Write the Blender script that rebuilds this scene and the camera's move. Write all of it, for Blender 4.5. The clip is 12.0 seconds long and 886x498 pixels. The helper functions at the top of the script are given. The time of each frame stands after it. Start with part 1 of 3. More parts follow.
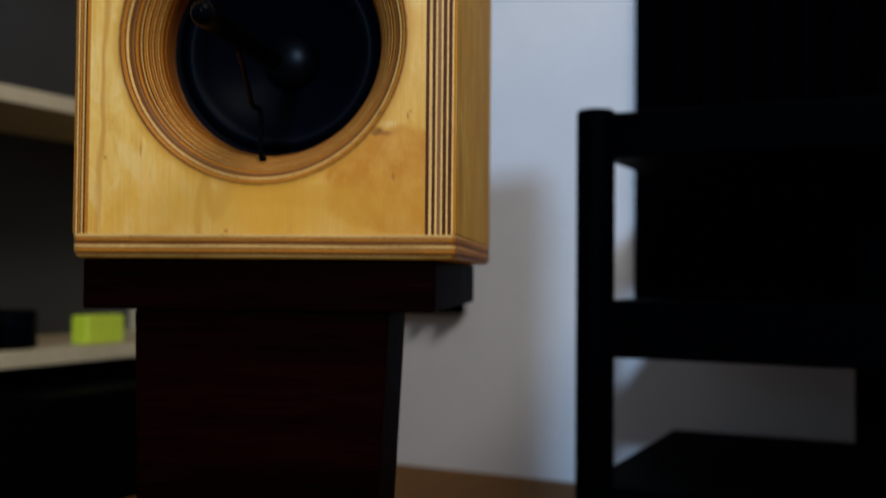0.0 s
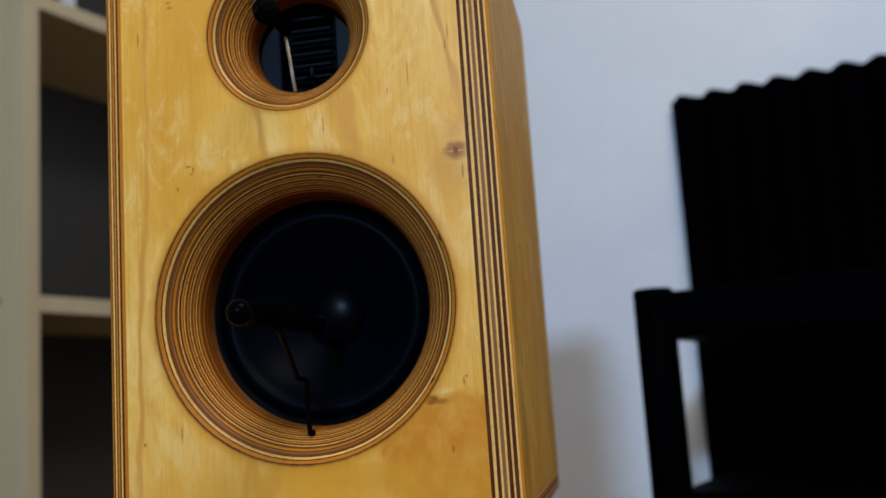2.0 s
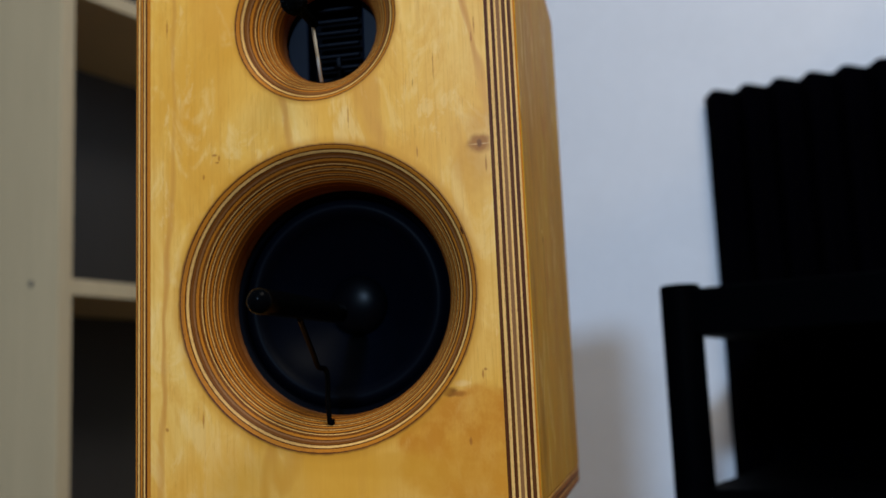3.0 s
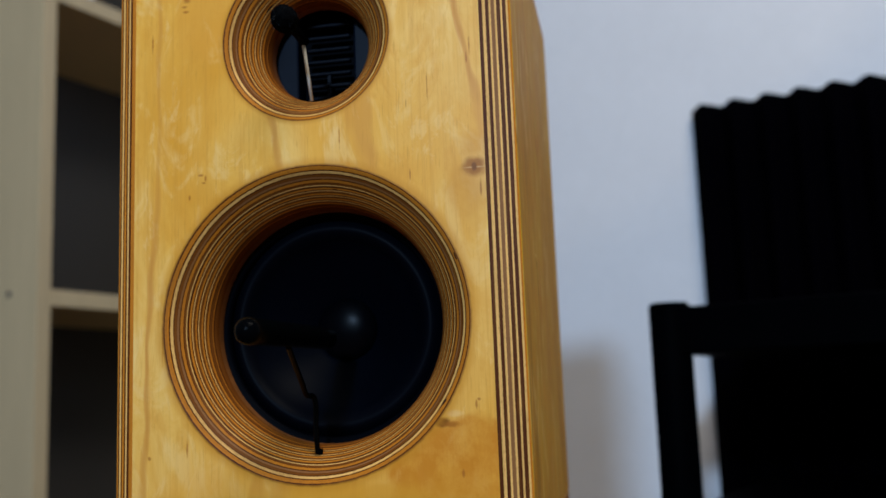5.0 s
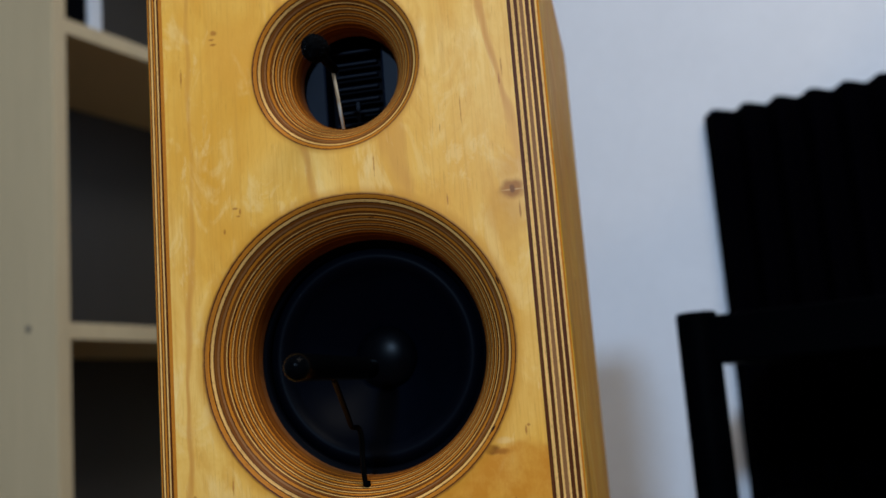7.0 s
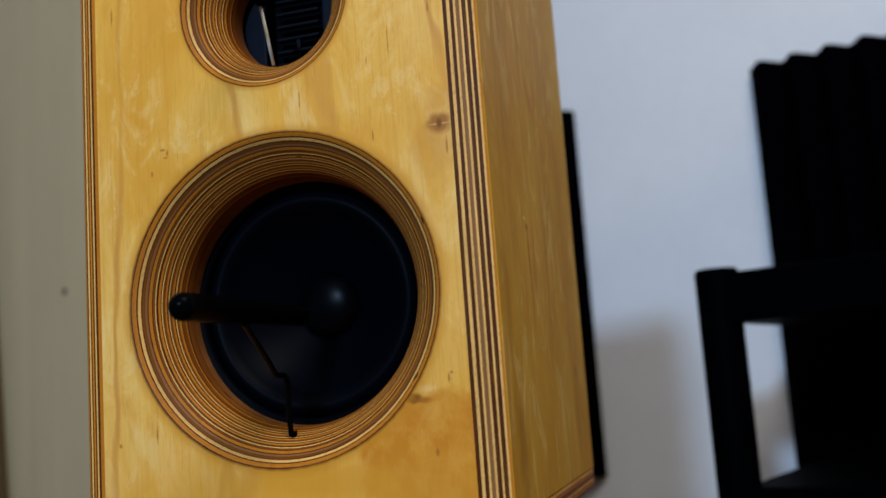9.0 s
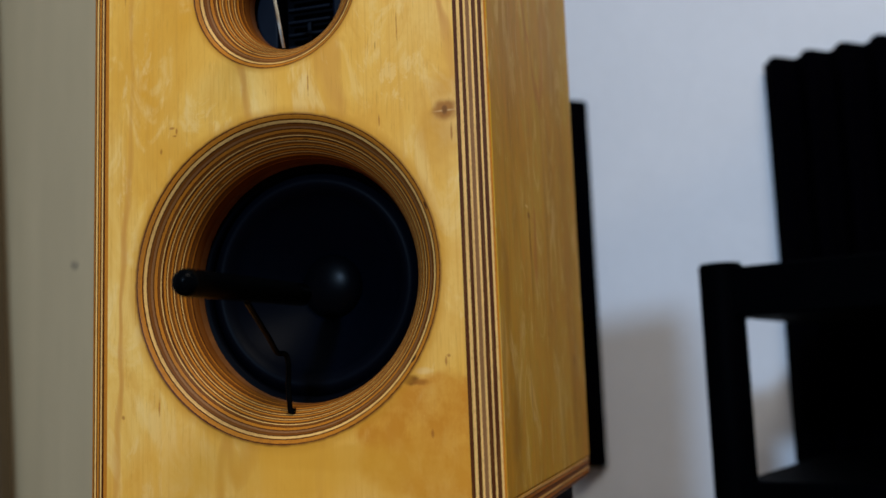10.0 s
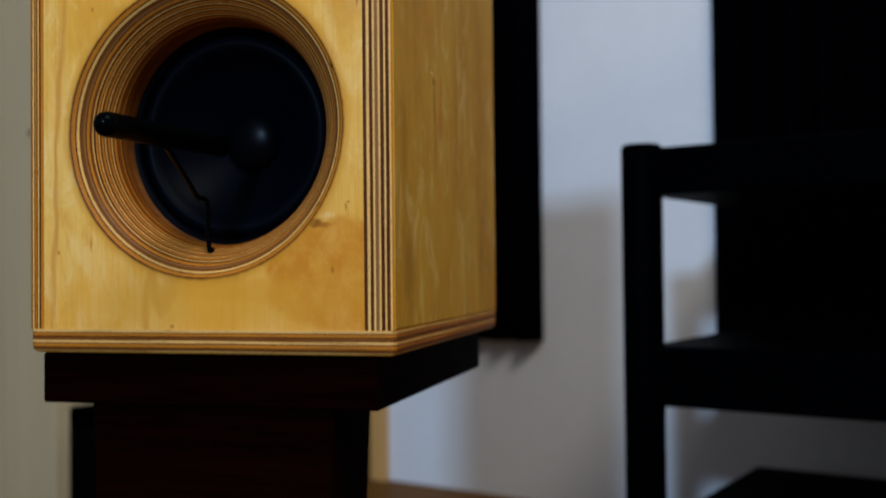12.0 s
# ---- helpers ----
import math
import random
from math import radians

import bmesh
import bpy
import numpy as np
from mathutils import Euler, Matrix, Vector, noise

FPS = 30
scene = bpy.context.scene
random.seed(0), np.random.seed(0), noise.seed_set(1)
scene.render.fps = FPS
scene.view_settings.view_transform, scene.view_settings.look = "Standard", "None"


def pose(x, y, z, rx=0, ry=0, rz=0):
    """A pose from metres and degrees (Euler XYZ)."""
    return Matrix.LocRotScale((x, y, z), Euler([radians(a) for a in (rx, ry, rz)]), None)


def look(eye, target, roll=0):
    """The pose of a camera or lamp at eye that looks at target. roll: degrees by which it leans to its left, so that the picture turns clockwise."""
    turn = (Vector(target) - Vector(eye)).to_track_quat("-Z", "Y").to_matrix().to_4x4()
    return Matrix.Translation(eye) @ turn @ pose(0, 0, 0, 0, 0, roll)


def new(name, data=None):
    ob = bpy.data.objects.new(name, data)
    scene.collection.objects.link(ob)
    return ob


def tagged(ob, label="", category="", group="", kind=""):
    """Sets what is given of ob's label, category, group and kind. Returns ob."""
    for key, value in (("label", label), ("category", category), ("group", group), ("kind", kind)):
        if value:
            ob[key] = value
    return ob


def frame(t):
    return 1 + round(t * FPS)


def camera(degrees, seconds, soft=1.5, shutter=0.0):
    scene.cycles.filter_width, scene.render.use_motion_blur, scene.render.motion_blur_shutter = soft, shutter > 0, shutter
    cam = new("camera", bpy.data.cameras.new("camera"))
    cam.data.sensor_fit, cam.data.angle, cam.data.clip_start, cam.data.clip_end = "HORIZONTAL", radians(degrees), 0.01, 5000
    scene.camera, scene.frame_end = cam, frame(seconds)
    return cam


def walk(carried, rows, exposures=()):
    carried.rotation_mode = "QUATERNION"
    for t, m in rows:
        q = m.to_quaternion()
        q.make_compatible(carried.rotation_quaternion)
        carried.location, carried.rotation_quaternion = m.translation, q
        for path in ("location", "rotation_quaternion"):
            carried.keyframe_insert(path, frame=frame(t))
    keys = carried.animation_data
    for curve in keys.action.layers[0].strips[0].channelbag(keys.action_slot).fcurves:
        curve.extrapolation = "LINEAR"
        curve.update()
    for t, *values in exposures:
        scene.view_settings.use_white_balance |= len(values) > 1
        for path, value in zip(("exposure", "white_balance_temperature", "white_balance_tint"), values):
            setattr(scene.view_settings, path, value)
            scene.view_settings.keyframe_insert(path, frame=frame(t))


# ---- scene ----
cam = camera(48.1, 12.0, shutter=0.25)
PATH = [
    (0, (0.318, -0.613, 0.379), (0.078, 1.371, 0.43), 0.5),
    (0.5, (0.328, -0.63, 0.446), (-0.002, 1.337, 0.594), -0.4),
    (1, (0.312, -0.615, 0.454), (-0.033, 1.341, 0.685), -1.0),
    (1.5, (0.313, -0.594, 0.457), (-0.042, 1.354, 0.741), -1.2),
    (2, (0.31, -0.575, 0.466), (-0.016, 1.374, 0.773), -3.9),
    (2.5, (0.319, -0.587, 0.472), (-0.047, 1.358, 0.757), -2.9),
    (3, (0.316, -0.575, 0.467), (-0.074, 1.365, 0.758), -2.5),
    (4.8, (0.305, -0.565, 0.479), (-0.036, 1.385, 0.769), -2.1),
    (5, (0.307, -0.563, 0.481), (-0.045, 1.382, 0.782), -2.2),
    (5.5, (0.302, -0.564, 0.487), (-0.063, 1.38, 0.782), -2.4),
    (6, (0.288, -0.568, 0.486), (-0.059, 1.37, 0.834), -4.9),
    (6.5, (0.279, -0.565, 0.491), (-0.065, 1.376, 0.825), -4.5),
    (8.3, (0.346, -0.535, 0.476), (-0.133, 1.384, 0.773), -4.7),
    (8.5, (0.356, -0.526, 0.471), (-0.149, 1.389, 0.751), -4.5),
    (9, (0.365, -0.507, 0.471), (-0.17, 1.399, 0.755), -4.1),
    (9.5, (0.368, -0.512, 0.471), (-0.194, 1.386, 0.755), -3.2),
    (10, (0.372, -0.513, 0.469), (-0.186, 1.39, 0.727), -2.2),
    (10.5, (0.369, -0.513, 0.466), (-0.183, 1.393, 0.714), -1.8),
    (11, (0.365, -0.51, 0.462), (-0.166, 1.405, 0.691), -1.6),
    (11.5, (0.379, -0.51, 0.452), (-0.148, 1.411, 0.631), -1.4),
    (12, (0.43, -0.561, 0.44), (-0.083, 1.371, 0.48), -0.6),
]
walk(cam, [(t, look(eye, target, roll)) for t, eye, target, roll in PATH])

# ---- world and light ----
cam.data.dof.use_dof = True
cam.data.dof.focus_distance = 0.57
cam.data.dof.aperture_fstop = 5.6

world = bpy.data.worlds.new("room_air")
scene.world = world
world.use_nodes = True
world.node_tree.nodes["Background"].inputs[0].default_value = (0.55, 0.62, 0.75, 1)
world.node_tree.nodes["Background"].inputs[1].default_value = 0.004

# room axes: the room stands turned against the loudspeaker
A = radians(19)
U = Vector((math.cos(A), -math.sin(A), 0))
V = Vector((math.sin(A), math.cos(A), 0))
ROOM = Matrix(((U.x, V.x, 0, 0), (U.y, V.y, 0, 0), (0, 0, 1, 0), (0, 0, 0, 1)))


def lamp(name, place, target, size, power, colour, shape="DISK"):
    d = bpy.data.lights.new(name, "AREA")
    d.shape, d.size, d.energy, d.color = shape, size, power, colour
    ob = new(name, d)
    ob.matrix_world = look(place, target)
    return ob


lamp("cool_lamp_light", (0.14, -3.1, 1.60), (0.14, 0.6, 0.6), 0.26, 86, (0.45, 0.68, 1.0))
lamp("ceiling_lamp_light", (0.95, -0.95, 2.36), (0.75, -0.5, 0.0), 1.10, 39, (1.0, 0.94, 0.86))
spot = bpy.data.lights.new("wall_spot_light", "SPOT")
spot.energy, spot.color, spot.spot_size, spot.spot_blend, spot.shadow_soft_size = 14, (1.0, 0.72, 0.34), radians(56), 0.14, 0.04
new("wall_spot_light", spot).matrix_world = look((0.75, -0.25, 2.30), (0.42, 1.22, 1.83))


# ---- materials ----
class Mat:
    """A node material and short ways to wire it."""

    def __init__(self, name, rough=0.5, metal=0.0):
        self.m = bpy.data.materials.new(name)
        self.m.use_nodes = True
        self.n, self.l = self.m.node_tree.nodes, self.m.node_tree.links
        self.b = self.n["Principled BSDF"]
        self.b.inputs["Roughness"].default_value = rough
        self.b.inputs["Metallic"].default_value = metal
        self.co = self.n.new("ShaderNodeTexCoord").outputs["Object"]

    def put(self, sock, value):
        if hasattr(value, "links"):
            self.l.new(value, sock)
        else:
            sock.default_value = value

    def mapped(self, scale, loc=(0, 0, 0), src=None):
        n = self.n.new("ShaderNodeMapping")
        n.inputs["Scale"].default_value = scale
        n.inputs["Location"].default_value = loc
        self.l.new(src or self.co, n.inputs["Vector"])
        return n.outputs[0]

    def noise(self, scale=5, detail=3, rough=0.5, vec=None, distort=0.0):
        n = self.n.new("ShaderNodeTexNoise")
        n.inputs["Scale"].default_value = scale
        n.inputs["Detail"].default_value = detail
        n.inputs["Roughness"].default_value = rough
        n.inputs["Distortion"].default_value = distort
        self.l.new(vec or self.co, n.inputs["Vector"])
        return n.outputs[0]

    def ramp(self, fac, *stops):
        n = self.n.new("ShaderNodeValToRGB")
        e = n.color_ramp.elements
        while len(e) < len(stops):
            e.new(0.5)
        for k, (p, c) in zip(e, stops):
            k.position = p
            k.color = (*c, 1) if isinstance(c, tuple) else (c, c, c, 1)
        self.l.new(fac, n.inputs[0])
        return n.outputs[0]

    def math(self, op, a, b=0.0, c=0.0):
        n = self.n.new("ShaderNodeMath")
        n.operation = op
        for s, x in zip(n.inputs, (a, b, c)):
            self.put(s, x)
        return n.outputs[0]

    def mix(self, fac, a, b, mode="MIX"):
        n = self.n.new("ShaderNodeMix")
        n.data_type, n.blend_type = "RGBA", mode
        self.put(n.inputs[0], fac)
        for s, x in ((n.inputs[6], a), (n.inputs[7], b)):
            self.put(s, (*x, 1) if isinstance(x, tuple) else x)
        return n.outputs[2]

    def axes(self, src=None):
        n = self.n.new("ShaderNodeSeparateXYZ")
        self.l.new(src or self.co, n.inputs[0])
        return n.outputs

    def colour(self, c):
        self.put(self.b.inputs["Base Color"], (*c, 1) if isinstance(c, tuple) else c)
        return self

    def rough(self, r):
        self.put(self.b.inputs["Roughness"], r)
        return self

    def bump(self, height, strength=0.2, dist=0.001):
        n = self.n.new("ShaderNodeBump")
        n.inputs["Strength"].default_value = strength
        n.inputs["Distance"].default_value = dist
        self.l.new(height, n.inputs["Height"])
        self.l.new(n.outputs[0], self.b.inputs["Normal"])
        return self

    def near(self, x, z, sx, sz, edge=0.35, wob=0.0, scale=60, across=0):
        """1 inside an oval spot at x, z of the object, 0 outside, with a soft uneven rim."""
        X, Z = self.axes()[across], self.axes()[2]
        a = self.math("MULTIPLY", self.math("SUBTRACT", X, x), 1 / sx)
        b = self.math("MULTIPLY", self.math("SUBTRACT", Z, z), 1 / sz)
        d = self.math("SQRT", self.math("ADD", self.math("MULTIPLY", a, a), self.math("MULTIPLY", b, b)))
        if wob:
            d = self.math("ADD", d, self.math("MULTIPLY", self.math("SUBTRACT", self.noise(scale, 3), 0.5), wob))
        n = self.n.new("ShaderNodeMapRange")
        n.interpolation_type = "SMOOTHSTEP"
        n.inputs[1].default_value, n.inputs[2].default_value = 1.0, 1.0 - edge
        self.l.new(d, n.inputs[0])
        return n.outputs[0]


def veneer(name, marks=False, gloss=0.06, dull=0.0, tones=((0.66, 0.292, 0.028), (0.74, 0.378, 0.060), (0.81, 0.490, 0.135))):
    """Varnished birch veneer, the grain upright."""
    m = Mat(name, 0.34)
    fine = m.noise(1, 5, 0.65, m.mapped((420, 420, 9)))
    streak = m.noise(1, 4, 0.55, m.mapped((75, 75, 2.6), (3, 1, 0)), 0.4)
    blotch = m.noise(9, 3, 0.55, m.mapped((1.3, 1.3, 0.8)), 0.6)
    c = m.ramp(blotch, (0.28, tones[0]), (0.46, tones[1]), (0.68, tones[2]))
    c = m.mix(m.math("MULTIPLY", m.ramp(streak, (0.42, 0.0), (0.70, 1.0)), 0.20), c, (0.56, 0.270, 0.050))
    c = m.mix(m.math("MULTIPLY", m.ramp(fine, (0.50, 0.0), (0.66, 1.0)), 0.36), c, (0.52, 0.220, 0.032))
    # silky figure: paler and rosier patches with feathered, torn borders
    figure = m.noise(22, 6, 0.62, m.mapped((1.5, 1.5, 0.7), (2, 0, 7)), 1.4)
    c = m.mix(m.math("MULTIPLY", m.ramp(figure, (0.47, 0.0), (0.60, 1.0)), 0.34), c, (0.64, 0.285, 0.030))
    c = m.mix(m.math("MULTIPLY", m.ramp(figure, (0.36, 1.0), (0.46, 0.0)), 0.34), c, (0.84, 0.58, 0.23))
    torn = m.noise(46, 6, 0.7, m.mapped((1.0, 1.0, 0.35), (8, 3, 1)), 0.8)
    c = m.mix(m.math("MULTIPLY", m.ramp(torn, (0.545, 0.0), (0.60, 1.0)), 0.26), c, (0.60, 0.255, 0.028))
    c = m.mix(m.math("MULTIPLY", m.ramp(torn, (0.38, 1.0), (0.43, 0.0)), 0.22), c, (0.85, 0.60, 0.26))
    # a few rosy growth lines that wander upwards
    w = m.n.new("ShaderNodeTexWave")
    w.wave_type, w.bands_direction = "BANDS", "X"
    w.inputs["Scale"].default_value = 5
    w.inputs["Distortion"].default_value = 9
    w.inputs["Detail"].default_value = 4
    w.inputs["Detail Scale"].default_value = 1.7
    m.l.new(m.mapped((1.0, 1.0, 0.30), (0.4, 0, 0.2)), w.inputs["Vector"])
    lines = m.math("MULTIPLY", m.ramp(w.outputs[0], (0.0, 1.0), (0.030, 0.0)), m.math("MULTIPLY", m.ramp(blotch, (0.35, 0.3), (0.6, 1.0)), 0.75))
    c = m.mix(lines, c, (0.50, 0.195, 0.035))
    pores = m.noise(1, 3, 0.6, m.mapped((900, 900, 60), (1, 7, 3)))
    c = m.mix(m.math("MULTIPLY", m.ramp(pores, (0.58, 0.0), (0.70, 1.0)), 0.34), c, (0.42, 0.180, 0.024))
    flecks = m.noise(1, 2, 0.5, m.mapped((260, 260, 34), (9, 2, 5)))
    c = m.mix(m.math("MULTIPLY", m.ramp(flecks, (0.745, 0.0), (0.775, 1.0)), 0.55), c, (0.24, 0.085, 0.015))
    if marks:
        dk = (0.13, 0.036, 0.006)
        # the knot, its split and the flame under it
        c = m.mix(m.math("MULTIPLY", m.near(0.2225, 0.6055, 0.0165, 0.030, 0.85, 0.9, 70), 0.62), c, (0.50, 0.200, 0.016))
        c = m.mix(m.math("MULTIPLY", m.near(0.2255, 0.6300, 0.0150, 0.012, 0.9, 0.8, 60), 0.45), c, (0.54, 0.220, 0.020))
        c = m.mix(m.math("MULTIPLY", m.near(0.2255, 0.6160, 0.0092, 0.0078, 0.6, 0.6, 150), 0.88), c, (0.25, 0.072, 0.008))
        c = m.mix(m.math("MULTIPLY", m.near(0.2255, 0.6155, 0.0100, 0.0008, 0.9, 0.5, 200), 0.45), c, (0.78, 0.50, 0.20))
        c = m.mix(m.near(0.2255, 0.6160, 0.0022, 0.0036, 0.6, 0.5, 300), c, dk)
        c = m.mix(m.math("MULTIPLY", m.near(0.2290, 0.6030, 0.0009, 0.0070, 0.7, 0.6, 260), 0.7), c, (0.26, 0.080, 0.012))
        # broad orange tint low down: deeper veneer tone plus light falloff painted in
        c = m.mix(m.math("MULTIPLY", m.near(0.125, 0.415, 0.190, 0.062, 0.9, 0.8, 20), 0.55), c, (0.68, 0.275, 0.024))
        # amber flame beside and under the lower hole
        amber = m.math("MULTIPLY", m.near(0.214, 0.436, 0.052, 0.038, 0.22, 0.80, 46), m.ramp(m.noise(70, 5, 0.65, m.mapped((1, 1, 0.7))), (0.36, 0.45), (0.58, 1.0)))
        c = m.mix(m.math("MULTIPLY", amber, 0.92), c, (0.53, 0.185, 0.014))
        c = m.mix(m.math("MULTIPLY", m.near(0.205, 0.418, 0.060, 0.030, 0.7, 0.9, 50), 0.45), c, (0.60, 0.250, 0.022))
        c = m.mix(m.math("MULTIPLY", m.near(0.120, 0.422, 0.110, 0.020, 0.6, 1.0, 26), 0.38), c, (0.64, 0.300, 0.030))
        c = m.mix(m.math("MULTIPLY", m.near(0.150, 0.428, 0.055, 0.010, 0.5, 1.0, 44), 0.45), c, (0.60, 0.255, 0.022))
        c = m.mix(m.math("MULTIPLY", m.near(0.2075, 0.4735, 0.0060, 0.0026, 0.7, 0.7, 160), 0.35), c, (0.80, 0.53, 0.24))
        c = m.mix(m.near(0.2005, 0.4690, 0.0062, 0.0040, 0.6, 0.9, 200), c, dk)
        c = m.mix(m.math("MULTIPLY", m.near(0.2060, 0.4675, 0.0080, 0.0024, 0.8, 0.9, 200), 0.7), c, (0.30, 0.095, 0.012))
        c = m.mix(m.math("MULTIPLY", m.near(0.215, 0.560, 0.030, 0.110, 0.9, 0.9, 22), 0.28), c, (0.66, 0.310, 0.040))
        c = m.mix(m.math("MULTIPLY", m.near(0.060, 0.720, 0.030, 0.030, 0.7, 1.0, 34), 0.45), c, (0.68, 0.300, 0.040))
        for x, z, a, b in ((0.0550, 0.6240, 0.0030, 0.0011), (0.0580, 0.6215, 0.0011, 0.0028), (0.0570, 0.6190, 0.0020, 0.0009), (0.0475, 0.610, 0.0011, 0.0022),
                           (0.0220, 0.453, 0.0014, 0.0016), (0.0225, 0.712, 0.0009, 0.0075), (0.187, 0.6145, 0.0007, 0.0045),
                           (0.2255, 0.690, 0.0008, 0.0065), (0.2235, 0.683, 0.0007, 0.0050), (0.1440, 0.641, 0.0006, 0.0095),
                           (0.199, 0.668, 0.0005, 0.0120), (0.046, 0.458, 0.0008, 0.0080), (0.221, 0.478, 0.0010, 0.0040), (0.2225, 0.481, 0.0014, 0.0012),
                           (0.104, 0.4055, 0.0022, 0.0014), (0.0455, 0.7385, 0.0034, 0.0024), (0.0440, 0.7345, 0.0030, 0.0012), (0.0450, 0.7310, 0.0026, 0.0012),
                           (0.0300, 0.520, 0.0005, 0.0160), (0.2120, 0.4400, 0.0012, 0.0030), (0.1830, 0.5770, 0.0007, 0.0040)):
            c = m.mix(m.math("MULTIPLY", m.near(x, z, a, b, 0.7, 1.1, 300), 0.66), c, (0.30, 0.085, 0.014))
        # scorched rims round the two holes
        for z, x, r in ((0.53, 0.125, 0.0945), (0.7065, 0.1232, 0.0533)):
            halo = m.near(x, z, r * 1.075, r * 1.075, 0.075, 0.05, 45)
            c = m.mix(m.math("MULTIPLY", halo, 0.72), c, (0.50, 0.205, 0.016))
            line = m.near(x, z, r * 1.018, r * 1.018, 0.020, 0.016, 160)
            c = m.mix(m.math("MULTIPLY", line, 0.80), c, (0.12, 0.032, 0.006))
    else:
        # knots, cracks and dark flames of the side, with darker patches low in front
        for y, z, a, b, k in ((0.091, 0.568, 0.0055, 0.0035, 0.75), (0.092, 0.552, 0.0048, 0.020, 0.55), (0.093, 0.530, 0.006, 0.045, 0.30), (0.238, 0.479, 0.006, 0.007, 0.75), (0.235, 0.445, 0.006, 0.040, 0.50),
                              (0.030, 0.440, 0.020, 0.045, 0.50), (0.020, 0.520, 0.012, 0.050, 0.35), (0.060, 0.72, 0.0012, 0.030, 0.5), (0.045, 0.625, 0.0012, 0.016, 0.6), (0.048, 0.607, 0.0010, 0.010, 0.6), (0.120, 0.66, 0.0010, 0.045, 0.45),
                              (0.105, 0.625, 0.0011, 0.022, 0.6), (0.150, 0.60, 0.0010, 0.030, 0.4), (0.200, 0.52, 0.0012, 0.020, 0.45), (0.140, 0.495, 0.0012, 0.014, 0.65), (0.075, 0.455, 0.0012, 0.018, 0.5), (0.170, 0.425, 0.0013, 0.030, 0.5)):
            c = m.mix(m.math("MULTIPLY", m.near(y, z, a, b, 0.9, 0.7, 70, 1), k), c, (0.22, 0.085, 0.012))
        c = m.mix(m.math("MULTIPLY", m.near(0.086, 0.573, 0.0060, 0.0014, 0.8, 0.5, 160, 1), 0.7), c, (0.80, 0.56, 0.22))
        c = m.mix(m.math("MULTIPLY", m.ramp(m.noise(1, 5, 0.65, m.mapped((30, 30, 4.5), (1, 4, 9)), 1.2), (0.50, 0.0), (0.64, 1.0)), 0.40), c, (0.36, 0.165, 0.016))
    m.colour(c)
    m.rough(m.math("MULTIPLY_ADD", blotch, 0.16, 0.27 + dull))
    m.b.inputs["Specular IOR Level"].default_value = gloss
    m.b.inputs["Coat Weight"].default_value = 0.25 * gloss
    m.b.inputs["Coat Roughness"].default_value = 0.3
    m.bump(m.math("MULTIPLY_ADD", fine, 0.5, streak), 0.14, 0.0006)
    return m.m


PLY = {"D": (0.066, 0.015, 0.003), "M": (0.150, 0.042, 0.006), "T": (0.460, 0.150, 0.013), "C": (0.740, 0.400, 0.110), "G": (0.225, 0.095, 0.032)}


def ply_edge(name, axis, start, plies, worn=0.35, wave=0.0006, glow=1.0):
    """Cut edges of plywood: plies of dark glue (D), mid brown (M), tan (T), cream (C) and greyish (G) wood, given from start
    along one axis of the object as letters with their thickness in tenths of a millimetre."""
    m = Mat(name, 0.42)
    k = "XYZ".index(axis)
    rows = [(p[0], float(p[1:])) for p in plies.split()]
    total = sum(t for _, t in rows)
    along = tuple(60.0 if i == k else 9.0 for i in range(3))
    wob = m.math("MULTIPLY", m.math("SUBTRACT", m.noise(1, 3, 0.55, m.mapped(along)), 0.5), wave)
    fray = m.math("MULTIPLY", m.math("SUBTRACT", m.noise(1, 2, 0.6, m.mapped(tuple(500.0 for _ in range(3)))), 0.5), 0.00035)
    pos = m.math("DIVIDE", m.math("SUBTRACT", m.math("ADD", m.math("ADD", m.axes()[k], wob), fray), start), total * 1e-4)
    n = m.n.new("ShaderNodeValToRGB")
    n.color_ramp.interpolation = "CONSTANT"
    e = n.color_ramp.elements
    while len(e) < len(rows):
        e.new(0.5)
    at = 0.0
    for stop, (letter, t) in zip(e, rows):
        stop.position = at / total
        stop.color = (*(v * glow for v in PLY[letter]), 1)
        at += t
    m.l.new(pos, n.inputs[0])
    c = n.outputs[0]
    # plies vary along their length, end grain in short dashes, glue smeared by sanding, small voids
    lg = m.noise(1, 4, 0.6, m.mapped(tuple(420.0 if i == k else 16.0 for i in range(3))))
    c = m.mix(m.math("MULTIPLY", m.ramp(lg, (0.46, 0.0), (0.64, 1.0)), worn), c, (0.20, 0.080, 0.016))
    c = m.mix(m.math("MULTIPLY", m.ramp(lg, (0.32, 1.0), (0.44, 0.0)), worn * 0.4), c, (0.52, 0.220, 0.028))
    g = m.noise(1, 4, 0.7, m.mapped(tuple(900.0 if i == k else 300.0 for i in range(3))))
    c = m.mix(m.math("MULTIPLY", m.ramp(g, (0.52, 0.0), (0.70, 1.0)), 0.42), c, (0.13, 0.048, 0.014))
    voids = m.noise(1, 1, 0.5, m.mapped(tuple(300.0 if i == k else 55.0 for i in range(3)), (4, 4, 4)))
    c = m.mix(m.ramp(voids, (0.77, 0.0), (0.79, 1.0)), c, (0.030, 0.010, 0.005))
    m.colour(c)
    m.b.inputs["Specular IOR Level"].default_value = 0.05
    m.bump(m.math("MULTIPLY_ADD", g, 0.4, m.ramp(n.outputs[0], (0.05, 0.0), (0.3, 1.0))), 0.30, 0.0005)
    return m.m


